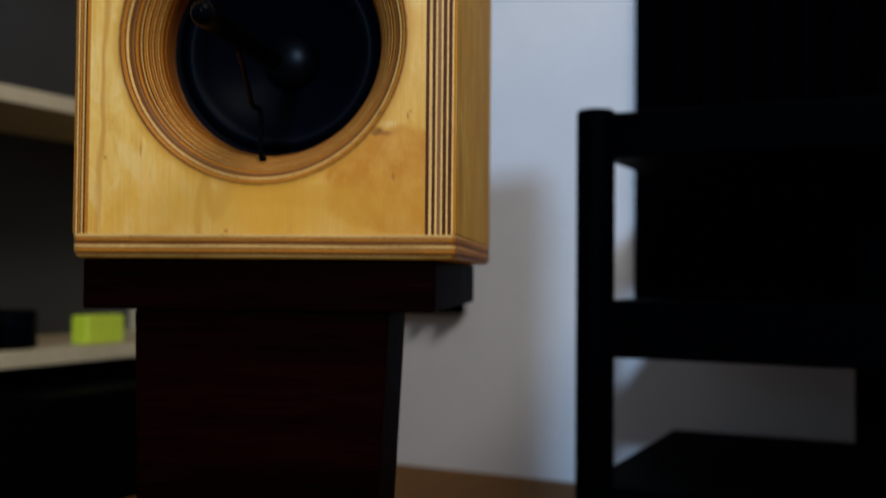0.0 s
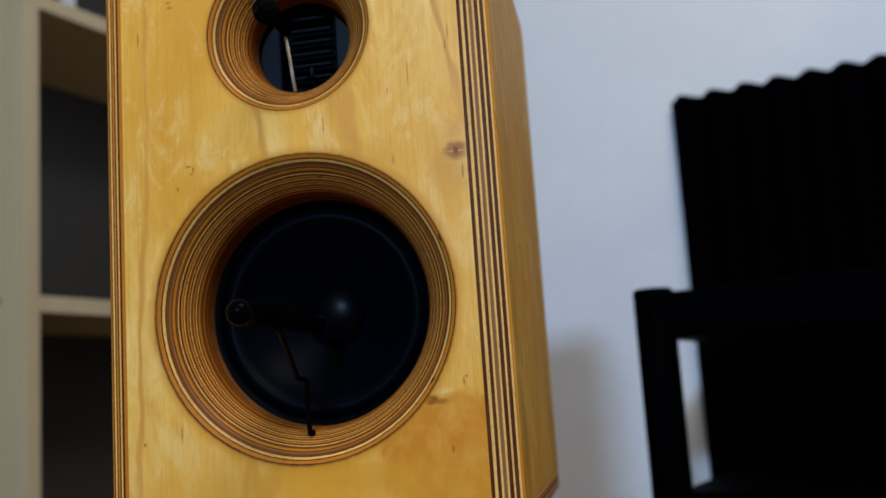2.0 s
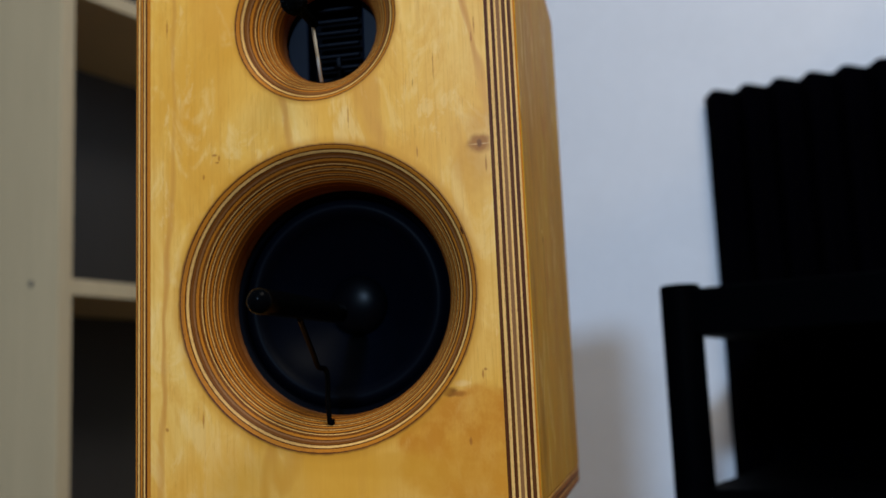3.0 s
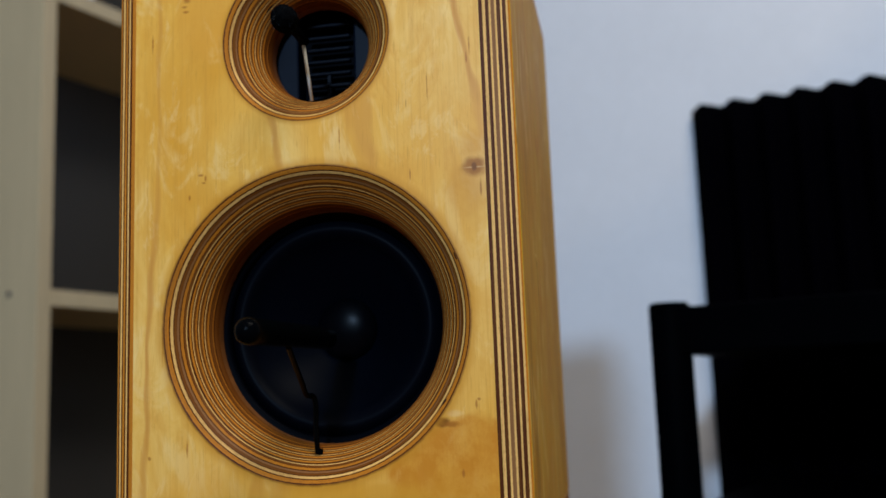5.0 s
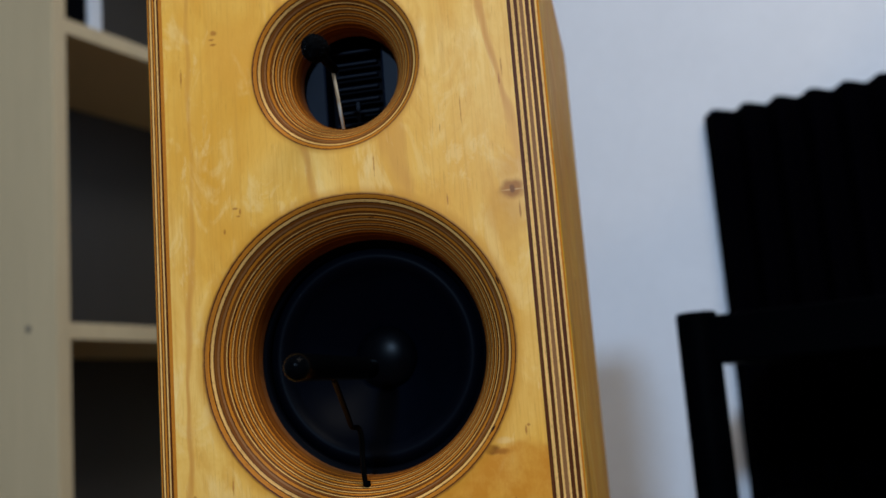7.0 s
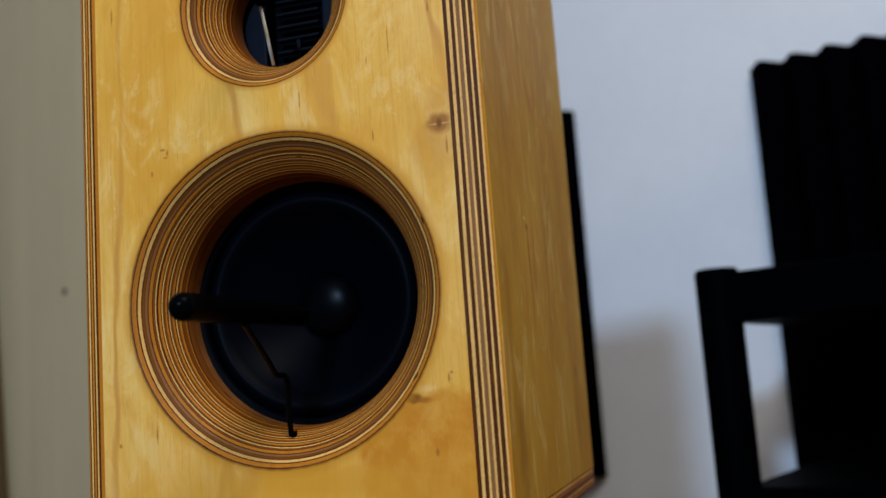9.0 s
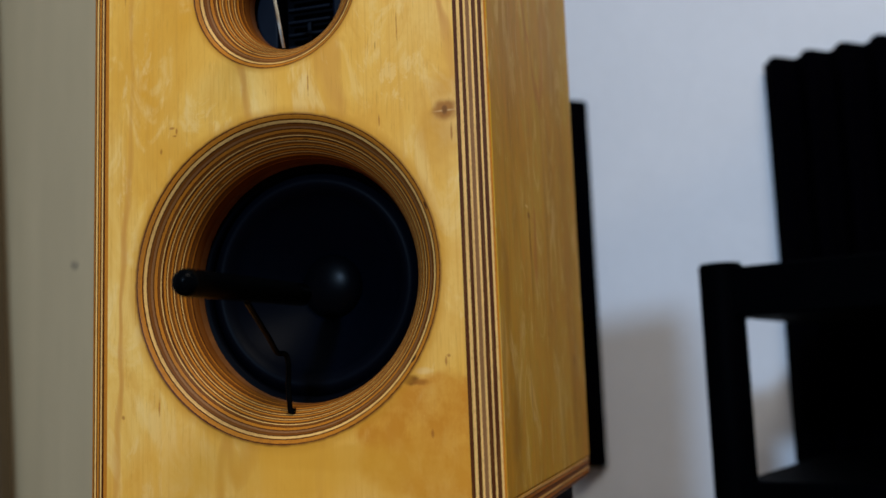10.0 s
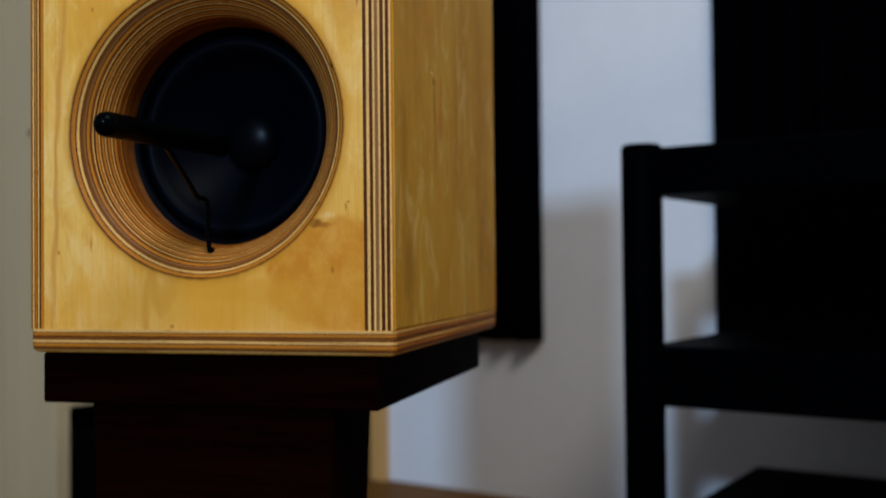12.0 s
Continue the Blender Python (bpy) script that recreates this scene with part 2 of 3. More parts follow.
def plain(name, colour, rough=0.5, metal=0.0, vary=0.25, scale=20, bump=0.08, dist=0.0008, stretch=(1, 1, 1), spec=0.5):
    m = Mat(name, rough, metal)
    big = m.noise(scale * 0.15, 3, 0.5, m.mapped(stretch))
    small = m.noise(scale, 5, 0.6, m.mapped(stretch))
    lo, hi = tuple(v * (1 - vary) for v in colour), tuple(min(1, v * (1 + vary)) for v in colour)
    c = m.mix(0.45, m.ramp(big, (0.3, lo), (0.7, hi)), m.ramp(small, (0.3, lo), (0.7, hi)))
    m.colour(c).bump(small, bump, dist)
    m.rough(m.math("MULTIPLY_ADD", big, 0.15, rough - 0.075))
    m.b.inputs["Specular IOR Level"].default_value = spec
    return m.m


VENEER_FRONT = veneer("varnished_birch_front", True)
# darker olive copy of the birch; the sides' dimmer light is in the colour
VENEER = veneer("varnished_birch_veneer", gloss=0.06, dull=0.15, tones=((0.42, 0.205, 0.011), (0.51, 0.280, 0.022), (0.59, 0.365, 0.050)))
EDGE_X = ply_edge("plywood_edge_left", "X", 0.0, "D7 T9 D7 C11 D7 T11 D9 C10 D14 T24", 0.22)
EDGE_R = ply_edge("plywood_edge_right", "X", 0.2322, "D22 C18 D21 C13 G21 C13 D23 C12 D22 C12 T19", 0.30)
EDGE_Z = ply_edge("plywood_edge_level", "Z", 0.3878, "D9 C15 M14 D5 T22 D6 C17 M22 D6 T17 D5 C16", 0.55, 0.0010, 0.92)
# plies darken inwards and the bore is dark: the hole's shade in colour
EDGE_Y = ply_edge("plywood_edge_hole", "Y", -0.0003, "D7 T15 D5 C11 D5 M10 G9 D5 T13 D4 M9 C6 D9 T11 D4 C6 M13 T9 D7 C6 M14 T11 D7 C6 M16 T12 D9 M22 T8 D12 M40", 0.32, 0.0011, 0.92)
BORE = plain("shaded_wood_bore", (0.17, 0.058, 0.011), 0.5, vary=0.35, scale=90, stretch=(1, 1, 4))
WENGE = plain("dark_red_brown_wood", (0.0034, 0.0004, 0.0002), 0.45, vary=0.95, scale=60, stretch=(0.35, 3, 5), bump=0.15, spec=0.004)
RUBBER = plain("black_rubber", (0.0004, 0.0005, 0.0009), 0.48, vary=0.2, scale=80, spec=0.011)
CONE = plain("black_paper_cone", (0.0004, 0.0010, 0.0026), 0.44, vary=0.25, scale=160, bump=0.10, spec=0.028)
SURROUND = plain("black_surround_rubber", (0.0006, 0.0011, 0.0025), 0.50, vary=0.2, scale=120, spec=0.030)
CAP = plain("satin_black_dust_cap", (0.0006, 0.0008, 0.0014), 0.30, vary=0.1, scale=90, bump=0.03, spec=0.036)
FRAME_BLACK = plain("black_moulded_plastic", (0.0006, 0.0009, 0.0018), 0.46, vary=0.2, scale=120, spec=0.014)
WIRE = plain("glossy_black_wire", (0.0008, 0.0009, 0.0011), 0.17, vary=0.1, scale=60, bump=0.0, spec=0.05)
CHEEK = plain("blue_black_satin_plastic", (0.0016, 0.0034, 0.0080), 0.42, vary=0.2, scale=120, spec=0.07)
SLAT = plain("black_slat_plastic", (0.0022, 0.0034, 0.0065), 0.45, vary=0.2, scale=120, spec=0.06)
GLOSS_BLACK = plain("glossy_black_plastic", (0.0008, 0.0010, 0.0013), 0.18, vary=0.15, scale=60, bump=0.02, spec=0.014)
FUZZ = plain("black_foam_windscreen", (0.0020, 0.0021, 0.0022), 0.95, vary=0.6, scale=700, bump=0.35, spec=0.0)
FIBRE = plain("grey_foam_fibres", (0.030, 0.032, 0.034), 0.9, vary=0.5, scale=400, bump=0.0, spec=0.05)
STICK = plain("pale_wood_stick", (0.55, 0.53, 0.44), 0.6, vary=0.2, scale=200, stretch=(3, 3, 0.3))
FOAM = plain("black_acoustic_foam", (0.0006, 0.0005, 0.0011), 0.97, vary=0.35, scale=900, bump=0.5, spec=0.005)
RACK = plain("black_painted_wood", (0.0004, 0.0005, 0.0008), 0.48, vary=0.3, scale=70, bump=0.1, spec=0.003)
LAMINATE = plain("pale_birch_laminate", (0.480, 0.360, 0.200), 0.45, vary=0.09, scale=40, stretch=(5, 5, 0.35), bump=0.03)
BACK_GREY = plain("dark_grey_board", (0.034, 0.033, 0.034), 0.55, vary=0.14, scale=60, stretch=(3, 3, 0.4))
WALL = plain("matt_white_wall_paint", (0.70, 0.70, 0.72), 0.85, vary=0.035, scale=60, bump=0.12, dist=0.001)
# unseen walls and ceiling, toned down so they bounce less light
WALL_BACK = plain("unseen_wall_grey_beige", (0.30, 0.28, 0.26), 0.85, vary=0.04, scale=60, bump=0.1)
CEIL = plain("white_ceiling_paint", (0.55, 0.55, 0.54), 0.9, vary=0.03, scale=30)
OAK = plain("brown_wood_floor", (0.150, 0.066, 0.014), 0.5, vary=0.3, scale=45, stretch=(4, 0.5, 1), bump=0.1, spec=0.04)
SHADE_BROWN = plain("dark_brown_shade_board", (0.075, 0.042, 0.012), 0.6, vary=0.3, scale=40, stretch=(4, 4, 0.4), bump=0.1)
PINE = plain("varnished_pine_board", (0.60, 0.32, 0.10), 0.5, vary=0.15, scale=50, stretch=(5, 5, 0.4))
YELLOW = plain("yellow_green_plastic", (0.55, 0.60, 0.03), 0.4, vary=0.08, scale=30)
WHITE = plain("white_card", (0.55, 0.56, 0.58), 0.6, vary=0.05, scale=30)


# ---- mesh helpers ----
def link(name, bm, mats, parent=None, label="", smooth=False):
    me = bpy.data.meshes.new(name)
    bmesh.ops.recalc_face_normals(bm, faces=bm.faces)
    bm.to_mesh(me)
    bm.free()
    for m in mats if isinstance(mats, (list, tuple)) else [mats]:
        me.materials.append(m)
    if smooth:
        for p in me.polygons:
            p.use_smooth = True
    ob = new(name, me)
    if parent:
        ob.parent = parent
    if label:
        ob["label"] = label
    return ob


def part(name, bm, material, parent, label="", smooth=False):
    return link(name, bm, material, parent, label, smooth)


def box(x0, x1, y0, y1, z0, z1, bevel=0.0, seg=2, bm=None):
    bm = bm or bmesh.new()
    m = Matrix.LocRotScale(((x0 + x1) / 2, (y0 + y1) / 2, (z0 + z1) / 2), None, (x1 - x0, y1 - y0, z1 - z0))
    r = bmesh.ops.create_cube(bm, size=1, matrix=m)
    if bevel:
        e = list({e for v in r["verts"] for e in v.link_edges})
        bmesh.ops.bevel(bm, geom=e, offset=bevel, segments=seg, profile=0.5, affect="EDGES")
    return bm


def lathe(profile, seg=72, bm=None, centre=(0, 0, 0), axis="Y"):
    """Turns pairs of radius and distance round an axis through centre."""
    bm = bm or bmesh.new()
    cx, cy, cz = centre
    rings = []
    for r, d in profile:
        ring = []
        for i in range(seg if r > 1e-6 else 1):
            a = math.tau * i / seg
            p = (r * math.cos(a), d, r * math.sin(a)) if axis == "Y" else (r * math.cos(a), r * math.sin(a), d)
            ring.append(bm.verts.new((cx + p[0], cy + p[1], cz + p[2])))
        rings.append(ring)
    for a, b in zip(rings, rings[1:]):
        for i in range(seg):
            j = (i + 1) % seg
            q = [a[i % len(a)], a[j % len(a)], b[j % len(b)], b[i % len(b)]]
            q = list(dict.fromkeys(q))
            if len(q) > 2:
                bm.faces.new(q)
    return bm


def tube(points, radius, seg=12, bm=None, caps=True):
    """A round bar along a line of points; radius: one, or one for each point."""
    bm = bm or bmesh.new()
    pts = [Vector(p) for p in points]
    rad = radius if isinstance(radius, (list, tuple)) else [radius] * len(pts)
    rings, side = [], None
    for i, p in enumerate(pts):
        d = (pts[min(i + 1, len(pts) - 1)] - pts[max(i - 1, 0)]).normalized()
        side = (side - d * side.dot(d)).normalized() if side else d.orthogonal().normalized()
        up = d.cross(side)
        rings.append([bm.verts.new(p + rad[i] * (math.cos(math.tau * k / seg) * side + math.sin(math.tau * k / seg) * up)) for k in range(seg)])
    for a, b in zip(rings, rings[1:]):
        for k in range(seg):
            bm.faces.new((a[k], a[(k + 1) % seg], b[(k + 1) % seg], b[k]))
    if caps:
        bm.faces.new(rings[0][::-1])
        bm.faces.new(rings[-1])
    return bm


def spline(points, n=6):
    pts = [Vector(p) for p in points]
    out = []
    for i in range(len(pts) - 1):
        p0, p1, p2, p3 = pts[max(i - 1, 0)], pts[i], pts[i + 1], pts[min(i + 2, len(pts) - 1)]
        for k in range(n):
            t = k / n
            out.append(0.5 * (2 * p1 + (p2 - p0) * t + (2 * p0 - 5 * p1 + 4 * p2 - p3) * t * t + (3 * p1 - p0 - 3 * p2 + p3) * t ** 3))
    return out + [pts[-1]]


def empty(name, at, label, category, kind="", group=""):
    ob = new(name)
    ob.empty_display_size = 0.05
    ob.matrix_world = at if isinstance(at, Matrix) else Matrix.Translation(at)
    return tagged(ob, label, category, group, kind)


def room(x, y, z=0.0, turn=0.0):
    """A pose by the room's own axes: x along the back wall, y towards it."""
    return ROOM @ pose(x, y, z, 0, 0, turn)


# ---- the room ----
# by the room's axes: back wall at y = WB, bookcase front at x = BX, beginning at y = BY
WB = 1.275
BX, BY = -0.820, 0.5885
XL, XR, YF, H = -1.215, 3.1, -3.6, 2.45
link("floor", box(XL - 0.15, XR + 0.15, YF - 0.15, WB + 0.15, -0.08, 0.0), OAK).matrix_world = room(0, 0)
tagged(bpy.data.objects["floor"], "brown wooden floor", "floor", kind="structure")
link("ceiling", box(XL - 0.15, XR + 0.15, YF - 0.15, WB + 0.15, H, H + 0.1), CEIL).matrix_world = room(0, 0)
tagged(bpy.data.objects["ceiling"], "plain white painted ceiling", "ceiling", kind="structure")
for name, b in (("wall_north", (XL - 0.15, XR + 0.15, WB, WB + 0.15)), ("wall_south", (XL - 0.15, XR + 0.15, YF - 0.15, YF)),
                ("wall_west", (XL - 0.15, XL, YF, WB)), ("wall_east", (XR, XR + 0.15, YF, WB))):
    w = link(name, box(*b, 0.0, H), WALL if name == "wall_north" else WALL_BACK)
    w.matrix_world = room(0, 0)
    tagged(w, "matt white painted plaster wall" if name == "wall_north" else "matt grey-beige wall out of view", "wall", kind="structure")


# ---- the loudspeaker ----
SW, SD, Z0, Z1 = 0.25, 0.29, 0.388, 0.800
ZP, TL, TR = 0.4035, 0.0108, 0.0178
WO, TW = (0.125, 0.530, 0.0945, 0.0728), (0.1232, 0.7065, 0.0533, 0.0330)


def plate_with_hole(bm, x0, x1, z0, z1, cx, cz, r, y, mat=0):
    """A flat plate in the plane y with a round hole; gives the rim."""
    ang = sorted({i * math.tau / 96 for i in range(96)} | {math.atan2(z - cz, x - cx) % math.tau for x in (x0, x1) for z in (z0, z1)})
    rim, out = [], []
    for a in ang:
        c, s = math.cos(a), math.sin(a)
        k = min([(x1 - cx) / c if c > 1e-9 else 9, (x0 - cx) / c if c < -1e-9 else 9, (z1 - cz) / s if s > 1e-9 else 9, (z0 - cz) / s if s < -1e-9 else 9])
        rim.append(bm.verts.new((cx + r * c, y, cz + r * s)))
        out.append(bm.verts.new((cx + k * c, y, cz + k * s)))
    for i in range(len(ang)):
        j = (i + 1) % len(ang)
        bm.faces.new((rim[i], rim[j], out[j], out[i])).material_index = mat
    return rim, ang


def baffle():
    bm = bmesh.new()
    x0, x1 = TL, SW - TR
    zm = 0.6385
    for (cx, cz, ro, ri), (za, zb) in ((WO, (ZP, zm)), (TW, (zm, Z1 - 0.012))):
        rim, ang = plate_with_hole(bm, x0, x1, za, zb, cx, cz, ro, 0.0)
        last = rim
        n = 14
        for i in range(1, n + 1):
            s = i / n
            r = ri + (ro - ri) * (1 - s) ** 2.1
            ring = [bm.verts.new((cx + r * math.cos(a), 0.034 * s, cz + r * math.sin(a))) for a in ang]
            for k in range(len(ang)):
                j = (k + 1) % len(ang)
                f = bm.faces.new((last[k], last[j], ring[j], ring[k]))
                f.material_index, f.smooth = 1, True
            last = ring
        ring = [bm.verts.new((cx + ri * math.cos(a), 0.0405, cz + ri * math.sin(a))) for a in ang]
        for k in range(len(ang)):
            j = (k + 1) % len(ang)
            f = bm.faces.new((last[k], last[j], ring[j], ring[k]))
            f.material_index, f.smooth = 2, True
    bmesh.ops.remove_doubles(bm, verts=bm.verts, dist=1e-5)
    return bm


def panel(b, edge_axes, rounded, bevel=0.0022):
    """A plywood board: veneer on its broad faces, plies on the cut edges; only the edges that rounded() picks are rounded."""
    bm = box(*b)
    pick = [e for e in bm.edges if rounded(*[(p.co.x, p.co.y, p.co.z) for p in e.verts])]
    bmesh.ops.bevel(bm, geom=pick, offset=bevel, segments=4, profile=0.5, affect="EDGES")
    bm.normal_update()
    for f in bm.faces:
        n = f.normal
        k = max(range(3), key=lambda i: abs(n[i]))
        f.material_index = 1 if k in edge_axes else 0
    return bm


def outer_left(p, q):
    return p[0] < 1e-4 and q[0] < 1e-4


def outer_right(p, q):
    return p[0] > SW and q[0] > SW


def but_top(p, q):
    return not (p[2] > ZP - 1e-4 and q[2] > ZP - 1e-4)


def but_bottom(p, q):
    return not (p[2] < Z1 - 0.011 and q[2] < Z1 - 0.011)


speaker = empty("loudspeaker", (0, 0, 0), "varnished birch plywood loudspeaker with two black drivers", "loudspeaker")
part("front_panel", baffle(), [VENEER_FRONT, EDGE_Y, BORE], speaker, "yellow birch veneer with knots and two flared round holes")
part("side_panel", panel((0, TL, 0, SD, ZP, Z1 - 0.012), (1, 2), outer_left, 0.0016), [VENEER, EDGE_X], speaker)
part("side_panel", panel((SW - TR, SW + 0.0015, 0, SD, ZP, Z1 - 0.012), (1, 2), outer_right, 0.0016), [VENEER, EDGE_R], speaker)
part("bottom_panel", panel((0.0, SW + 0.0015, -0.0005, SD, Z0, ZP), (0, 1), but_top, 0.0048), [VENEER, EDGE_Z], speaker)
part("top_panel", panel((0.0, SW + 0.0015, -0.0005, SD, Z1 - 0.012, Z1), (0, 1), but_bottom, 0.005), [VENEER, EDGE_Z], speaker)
part("back_panel", box(TL, SW - TR, SD - 0.014, SD - 0.002, ZP, Z1 - 0.012), VENEER, speaker)

# woofer behind the lower hole
cx, cz, _, ri = WO
woofer = part("woofer", lathe([(0.0860, 0.0410), (0.0860, 0.049), (0.0690, 0.049), (0.0690, 0.0425), (0.0705, 0.0410), (0.0860, 0.0410)], centre=(cx, 0, cz)), FRAME_BLACK, speaker, "round black woofer with a shiny dust cap", True)
roll = [(0.0695 - 0.0140 * k / 14, 0.0475 - 0.0055 * math.sin(math.pi * k / 14)) for k in range(15)]
part("surround", lathe(roll, centre=(cx, 0, cz)), SURROUND, woofer, "half-round black rubber surround", True)
part("cone", lathe([(0.0558 - 0.0378 * k / 12, 0.0475 + 0.0290 * (k / 12) ** 0.85) for k in range(13)], centre=(cx, 0, cz)), CONE, woofer, "", True)
part("dust_cap", lathe([(0.0205 * math.cos(0.5 * math.pi * k / 8), 0.0745 - 0.0085 * math.sin(0.5 * math.pi * k / 8)) for k in range(9)], centre=(cx, 0, cz)), CAP, woofer, "", True)

# ribbon tweeter behind the upper hole
cx, cz, _, ri = TW
tweeter = part("tweeter", box(cx - 0.040, cx + 0.040, 0.060, 0.068, cz - 0.045, cz + 0.045, 0.001), FRAME_BLACK, speaker, "black ribbon tweeter behind level slats")
for s in (-1, 1):
    part("cheek", box(*sorted((cx + s * 0.0190, cx + s * 0.036)), 0.0445, 0.0605, cz - 0.044, cz + 0.044, 0.0015), CHEEK, tweeter)
for i in range(8):
    z = cz - 0.0325 + i * 0.0084
    part("slat", box(cx - 0.0145, cx + 0.0150, 0.0500, 0.0550, z - 0.0012, z + 0.0012, 0.0008), SLAT, tweeter)
part("centre_bar", box(cx - 0.0014, cx + 0.0014, 0.0510, 0.0545, cz - 0.0241, cz - 0.0073, 0.0005), SLAT, tweeter)

# rod microphone in the lower hole, on a bent wire
mic = empty("rod_microphone", (0.125, -0.10, 0.518), "glossy black rod microphone on a bent black wire", "microphone")
mic_in = mic.matrix_world.inverted()


def local(pts, m):
    return [m @ Vector(p) for p in pts]


TIP, TAIL = Vector((0.1250, -0.108, 0.5180)), Vector((0.1250, 0.030, 0.5215))
axis = (TAIL - TIP).normalized()
rp, rr = [], []
for k in range(7):
    a = 0.5 * math.pi * k / 6
    rp.append(TIP + axis * (0.0065 * (1 - math.cos(a))))
    rr.append(max(0.0006, 0.0069 * math.sin(a)))
for k in range(1, 9):
    rp.append(TIP + axis * (0.0065 + 0.128 * k / 8))
    rr.append(0.0069)
part("rod", tube(local(rp, mic_in), rr, 24), GLOSS_BLACK, mic, "", True)
wire = spline([(0.1235, -0.040, 0.514), (0.1212, -0.022, 0.5045), (0.1192, -0.004, 0.4945), (0.1180, 0.008, 0.4872), (0.1200, 0.0145, 0.4862), (0.1212, 0.0155, 0.4800), (0.1212, 0.0150, 0.466), (0.1218, 0.0160, 0.4525)], 5)
part("wire", tube(local(wire, mic_in), 0.0016, 10), WIRE, mic, "bent black wire fixed in the hole", True)
part("screw", lathe([(0, -0.0006), (0.0016, -0.0004), (0.0020, 0.0006), (0.0020, 0.003)], 16, centre=mic_in @ Vector((0.1228, 0.0165, 0.4522)), axis="Z"), GLOSS_BLACK, mic, "", True)

# small microphone with a foam ball in the upper hole, on a stick
ball = empty("foam_ball_microphone", (0.1230, -0.036, 0.704), "black foam microphone ball held on a pale stick", "microphone")
bl_in = ball.matrix_world.inverted()
bm = bmesh.new()
bmesh.ops.create_icosphere(bm, subdivisions=4, radius=0.0078)
for v in bm.verts:
    v.co *= 1 + 0.10 * noise.noise(v.co * 700) + 0.05 * noise.noise(v.co * 1500)
    v.co.y *= 1.25
part("windscreen", bm, FUZZ, ball, "fuzzy black foam windscreen", True)
bm = bmesh.new()
for i in range(260):
    d = Vector((random.gauss(0, 1), random.gauss(0, 1), random.gauss(0, 1))).normalized()
    a = Vector((d.x * 0.0074, d.y * 0.0094, d.z * 0.0074))
    side = d.orthogonal().normalized() * 0.00013
    tip = a + d * random.uniform(0.0006, 0.0016) + Vector((random.uniform(-1, 1), random.uniform(-1, 1), random.uniform(-1, 1))) * 0.0006
    up = d.cross(side)
    base = [bm.verts.new(a + side), bm.verts.new(a - 0.5 * side + 0.87 * up), bm.verts.new(a - 0.5 * side - 0.87 * up)]
    top = bm.verts.new(tip)
    for k in range(3):
        bm.faces.new((base[k], base[(k + 1) % 3], top))
tagged(part("bristles", bm, FIBRE, ball), kind="stuff")
part("rod", tube(local([(0.123, -0.030, 0.704), (0.1226, 0.002, 0.7040)], bl_in), 0.0030, 16), RUBBER, ball, "", True)
part("stick", tube(local([(0.1222, 0.000, 0.7035), (0.1232, 0.013, 0.6690)], bl_in), 0.0011, 8), STICK, ball, "thin pale wooden stick", True)

# ---- the stand ----
stand = empty("speaker_stand", (0.125, 0.14, 0), "dark red-brown wooden loudspeaker stand under the loudspeaker", "stand")
st = stand.matrix_world.inverted()


def at_stand(bm):
    bmesh.ops.transform(bm, matrix=st, verts=bm.verts)
    return bm


part("top_plate", at_stand(box(0.004, 0.238, 0.008, 0.281, 0.3545, 0.3875, 0.0015)), WENGE, stand)
bm = box(0.0, 1.0, 0.0, 1.0, 0.0, 1.0)
for v in bm.verts:
    low = 1 - v.co.z
    v.co = Vector((0.038 + 0.008 * low + v.co.x * (0.170 - 0.024 * low), 0.012 + v.co.y * 0.070, 0.03 + v.co.z * 0.3245))
bmesh.ops.bevel(bm, geom=list(bm.edges), offset=0.002, segments=2, profile=0.5, affect="EDGES")
part("column", at_stand(bm), WENGE, stand)
part("base_plate", at_stand(box(-0.01, 0.26, 0.0, 0.30, 0.0, 0.03, 0.002)), WENGE, stand)


# ---- acoustic foam on the back wall ----
PITCH = 0.053


def wedge(height):
    """One upright foam wedge, its back at y = 0, the ridge towards -y."""
    bm = bmesh.new()
    n, cols = 10, []
    for i in range(n + 1):
        x = PITCH * i / n
        y = -(0.004 + 0.034 * (0.5 - 0.5 * math.cos(math.tau * i / n)) ** 0.85)
        cols.append([bm.verts.new((x, y + 0.0012 * noise.noise(Vector((x * 60, k * 0.9, 1))), height * k / 8)) for k in range(9)])
    for a, b in zip(cols, cols[1:]):
        for k in range(8):
            bm.faces.new((a[k], b[k], b[k + 1], a[k + 1]))
    for k in (0, 8):
        ends = [c[k] for c in cols] + [bm.verts.new((PITCH, 0, height * k / 8)), bm.verts.new((0, 0, height * k / 8))]
        bm.faces.new(ends)
    return bm


def foam_sheet(count, height, m, label):
    """A foam sheet: a backing slab and a row of upright wedges."""
    thing = empty("acoustic_foam", m, label, "acoustic foam", group="foam sheets on the wall")
    part("backing", box(0, count * PITCH, -0.015, 0, 0, height), FOAM, thing)
    first = None
    for i in range(count):
        if first is None:
            ob = first = part("wedge", wedge(height), FOAM, thing, "", True)
        else:
            ob = new("wedge", first.data)
            ob.parent = thing
        ob.location = (i * PITCH, -0.0152, 0)
    return thing


def by_room(x, y):
    return x * U.x + y * U.y, x * V.x + y * V.y


foam_sheet(11, 0.668, room(-0.301 - 11 * PITCH, WB - 0.0005, 0.3025), "black wedge acoustic foam on the wall behind the loudspeaker")
foam_sheet(17, 0.668, room(0.0370, WB - 0.0005, 0.2965), "wide black wedge acoustic foam on the wall above the rack")

# ---- the black rack ----
RX, RY = by_room(0.329, 0.611)
rack = empty("equipment_rack", room(RX, RY), "black three-legged equipment rack with thick shelves", "rack")
RW, RD = 0.62, 0.50


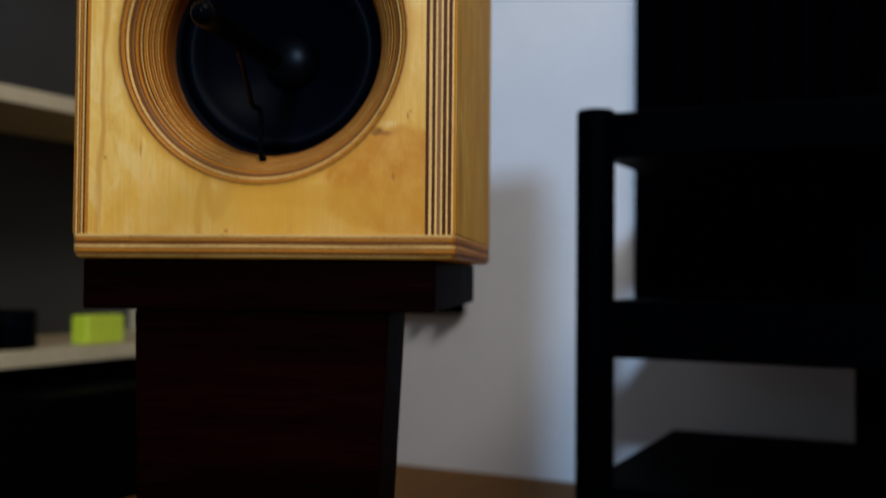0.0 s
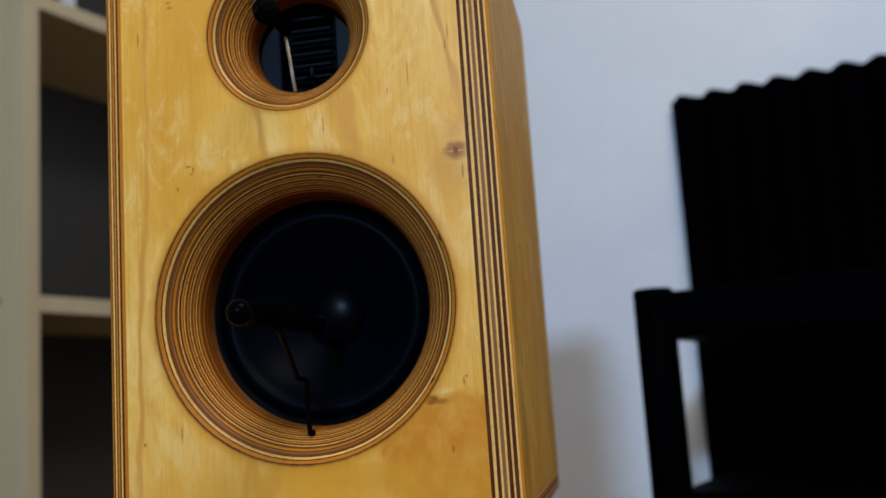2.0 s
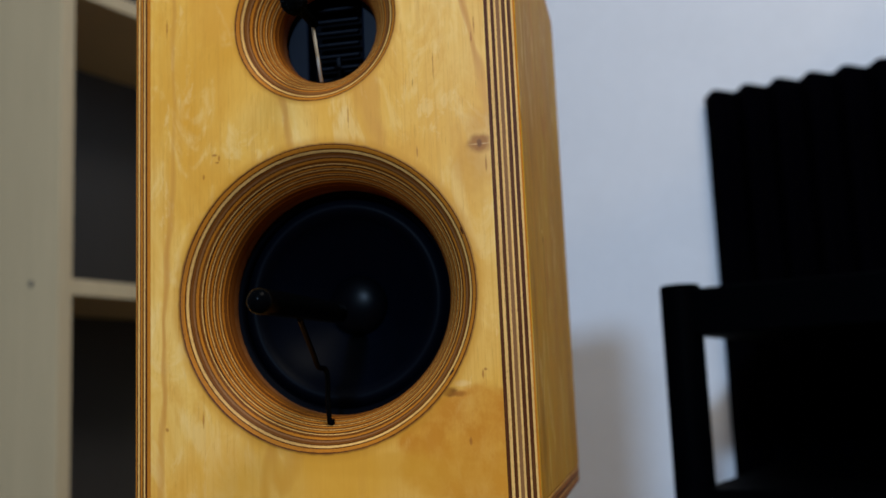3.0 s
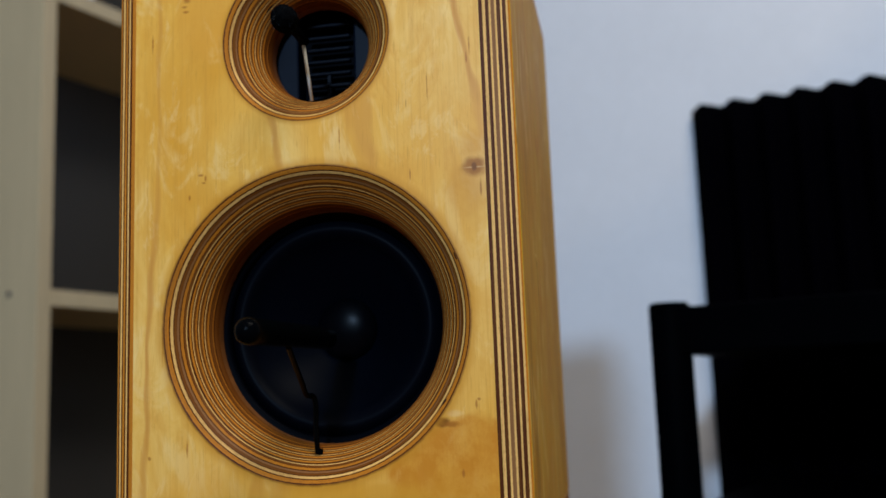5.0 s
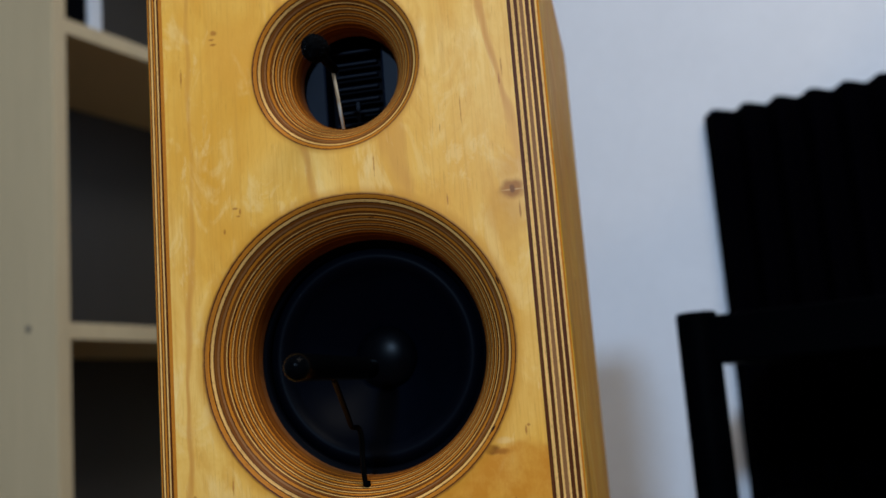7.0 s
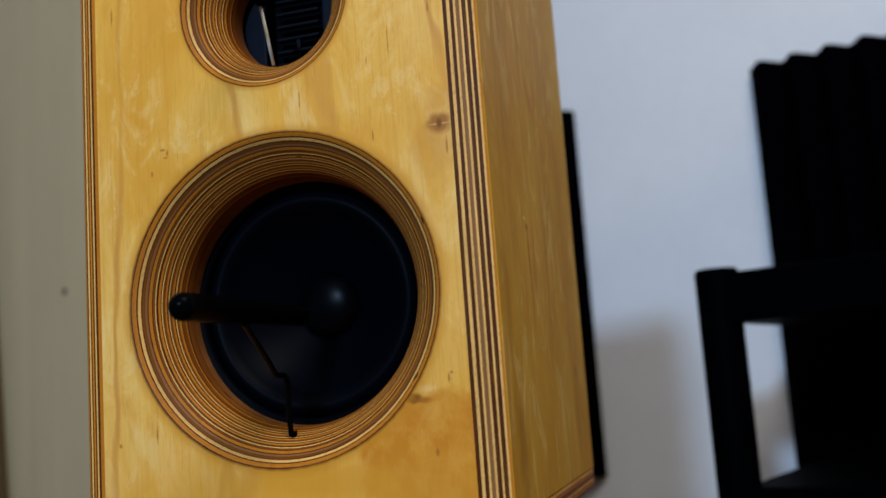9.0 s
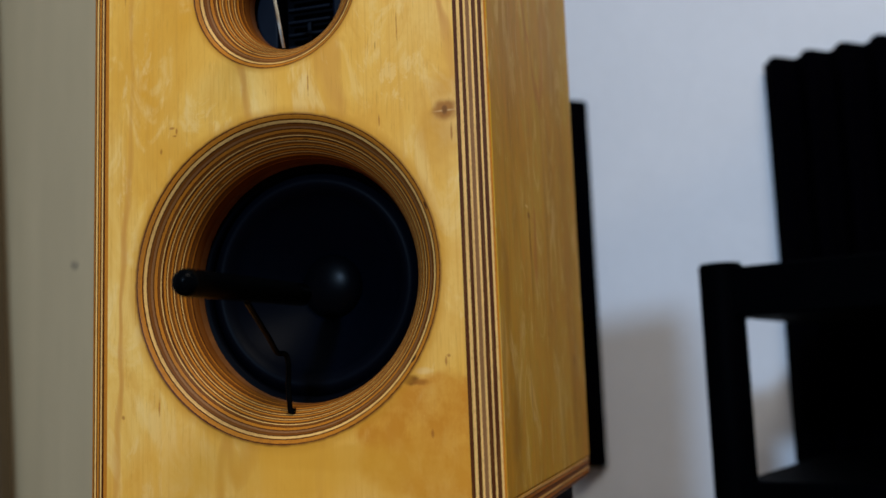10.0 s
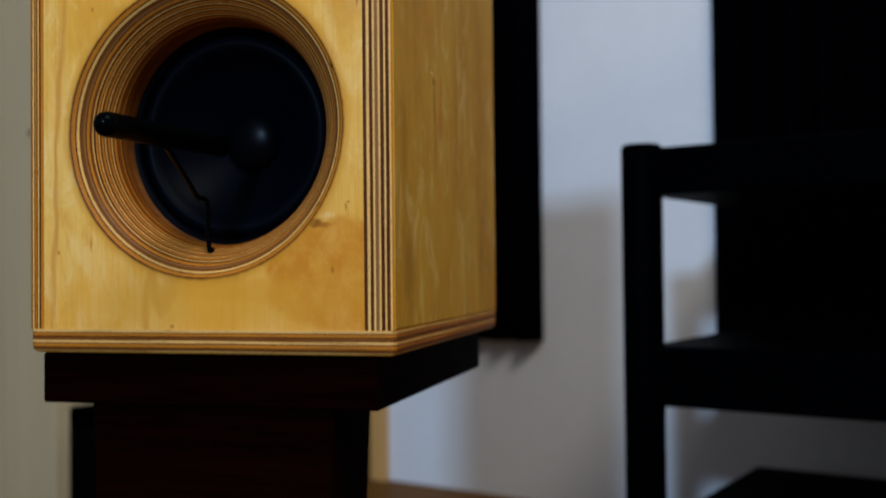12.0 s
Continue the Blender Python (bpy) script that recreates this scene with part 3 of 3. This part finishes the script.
def slab(z0, z1, inset=0.0):
    bm = bmesh.new()
    x0, x1 = 0.030 + inset, RW - 0.03
    y0, y1 = 0.006, RD
    vs = [bm.verts.new((x, y, z)) for z in (z0, z1) for x, y in ((x0, y0), (x1, y0), (x1, y1), (x0, y1))]
    for f in ((0, 1, 2, 3), (4, 5, 6, 7), (0, 1, 5, 4), (1, 2, 6, 5), (2, 3, 7, 6), (3, 0, 4, 7)):
        bm.faces.new([vs[i] for i in f])
    bmesh.ops.bevel(bm, geom=list(bm.edges), offset=0.003, segments=2, profile=0.5, affect="EDGES")
    return bm


for z0, z1, inset in ((0.5225, 0.577, 0.0), (0.280, 0.349, 0.0), (0.076, 0.125, -0.020)):
    part("shelf", slab(z0, z1, inset), RACK, rack)
for x, y in ((0.0225, 0.0225), (RW - 0.0225, 0.0225), (0.325, 0.315)):
    top = 0.583
    part("post", lathe([(0.0, 0.0), (0.0220, 0.0), (0.0236, 0.003), (0.0236, top - 0.004), (0.0215, top), (0.0, top)], 32, centre=(x, y, 0), axis="Z"), RACK, rack, "", True)

# ---- the bookcase ----
case = empty("bookcase", room(BX, BY), "tall pale birch bookcase with open shelves and dark back", "bookcase")
CD, CL, CH, T = 0.310, 0.682, 2.02, 0.0265
part("side_panel", box(-CD, 0, 0, T, 0, CH, 0.001), LAMINATE, case)
part("side_panel", box(-CD, 0, CL - T, CL, 0, CH, 0.001), LAMINATE, case)
part("back_board", box(-CD, -CD + 0.005, T, CL - T, 0.0, CH), BACK_GREY, case, "dark grey back board")
for z in (0.2215, 0.6505, 1.1545, 1.60, CH - T):
    part("shelf", box(-CD + 0.006, -0.001, T, CL - T, z, z + T, 0.001), LAMINATE, case)

# black block added on the floor for the darkness under the lowest shelf
dark_block = empty("dark_filler", room(BX, BY), "low black block put in for the dark under the lowest shelf", "box")
part("lower_block", box(-CD + 0.010, 0.125, T + 0.003, CL - T - 0.003, 0.0, 0.150, 0.003), RUBBER, dark_block)
part("upper_block", box(-CD + 0.010, 0.127, T + 0.002, CL - T - 0.002, 0.1502, 0.186, 0.003), RUBBER, dark_block)

# things on the shelves
bin_ = link("tape_roll", lathe([(0.018, 0.0), (0.050, 0.0), (0.053, 0.003), (0.053, 0.060), (0.050, 0.064), (0.018, 0.064), (0.018, 0.0)], 40, axis="Z"), FRAME_BLACK, smooth=True)
bin_.matrix_world = room(BX - 0.075, BY + 0.1185, 0.2482)
tagged(bin_, "round black tape roll lying on the bookcase shelf", "tape roll")
cup = link("plastic_box", box(-0.040, 0.0, -0.046, 0.046, 0.0, 0.052, 0.005, 3), YELLOW)
cup.matrix_world = room(BX - 0.012, BY + 0.2885, 0.2482)
tagged(cup, "small yellow-green plastic box on the bookcase shelf", "box")
card = link("ring_binder", box(-0.12, 0.0, 0.0, 0.026, 0.0, 0.29, 0.002), WHITE)
card.matrix_world = room(BX - 0.025, BY + 0.099, 1.1812)
tagged(card, "white ring binder standing in the bookcase", "binder")
dark = link("ring_binder", box(-0.12, 0.0, 0.0, 0.038, 0.0, 0.29, 0.002), FRAME_BLACK)
dark.matrix_world = room(BX - 0.030, BY + 0.0565, 1.1812)
tagged(dark, "black ring binder beside the white one", "binder")

# dark slab added for the slanting shade beside the bookcase; leans on the west wall
plank = link("plank", box(-0.085, 0.0, -0.024, 0.0, 0.0, 1.30, 0.002), SHADE_BROWN)
plank.matrix_world = room(-1.005, BY - 0.010, 0.0082) @ pose(0, 0, 0, 0, -5.42, 0)
tagged(plank, "dark brown leaning slab put in for shade beside the bookcase", "plank")

# pine board on the floor against the back wall, under the foam
board = link("wooden_board", box(-0.13, 0.0, -0.022, 0.0, 0.0, 0.29, 0.002), PINE)
board.matrix_world = room(-0.668, WB - 0.001)
tagged(board, "light varnished pine board standing against the wall", "board")

# screw cap on the bookcase's end
part("screw_cap", lathe([(0.0, -0.0012), (0.0045, -0.0012), (0.0055, -0.0004), (0.0055, 0.0005)], 20, centre=(-0.066, 0.0, 0.672)), BACK_GREY, case, "small grey screw cap", True)
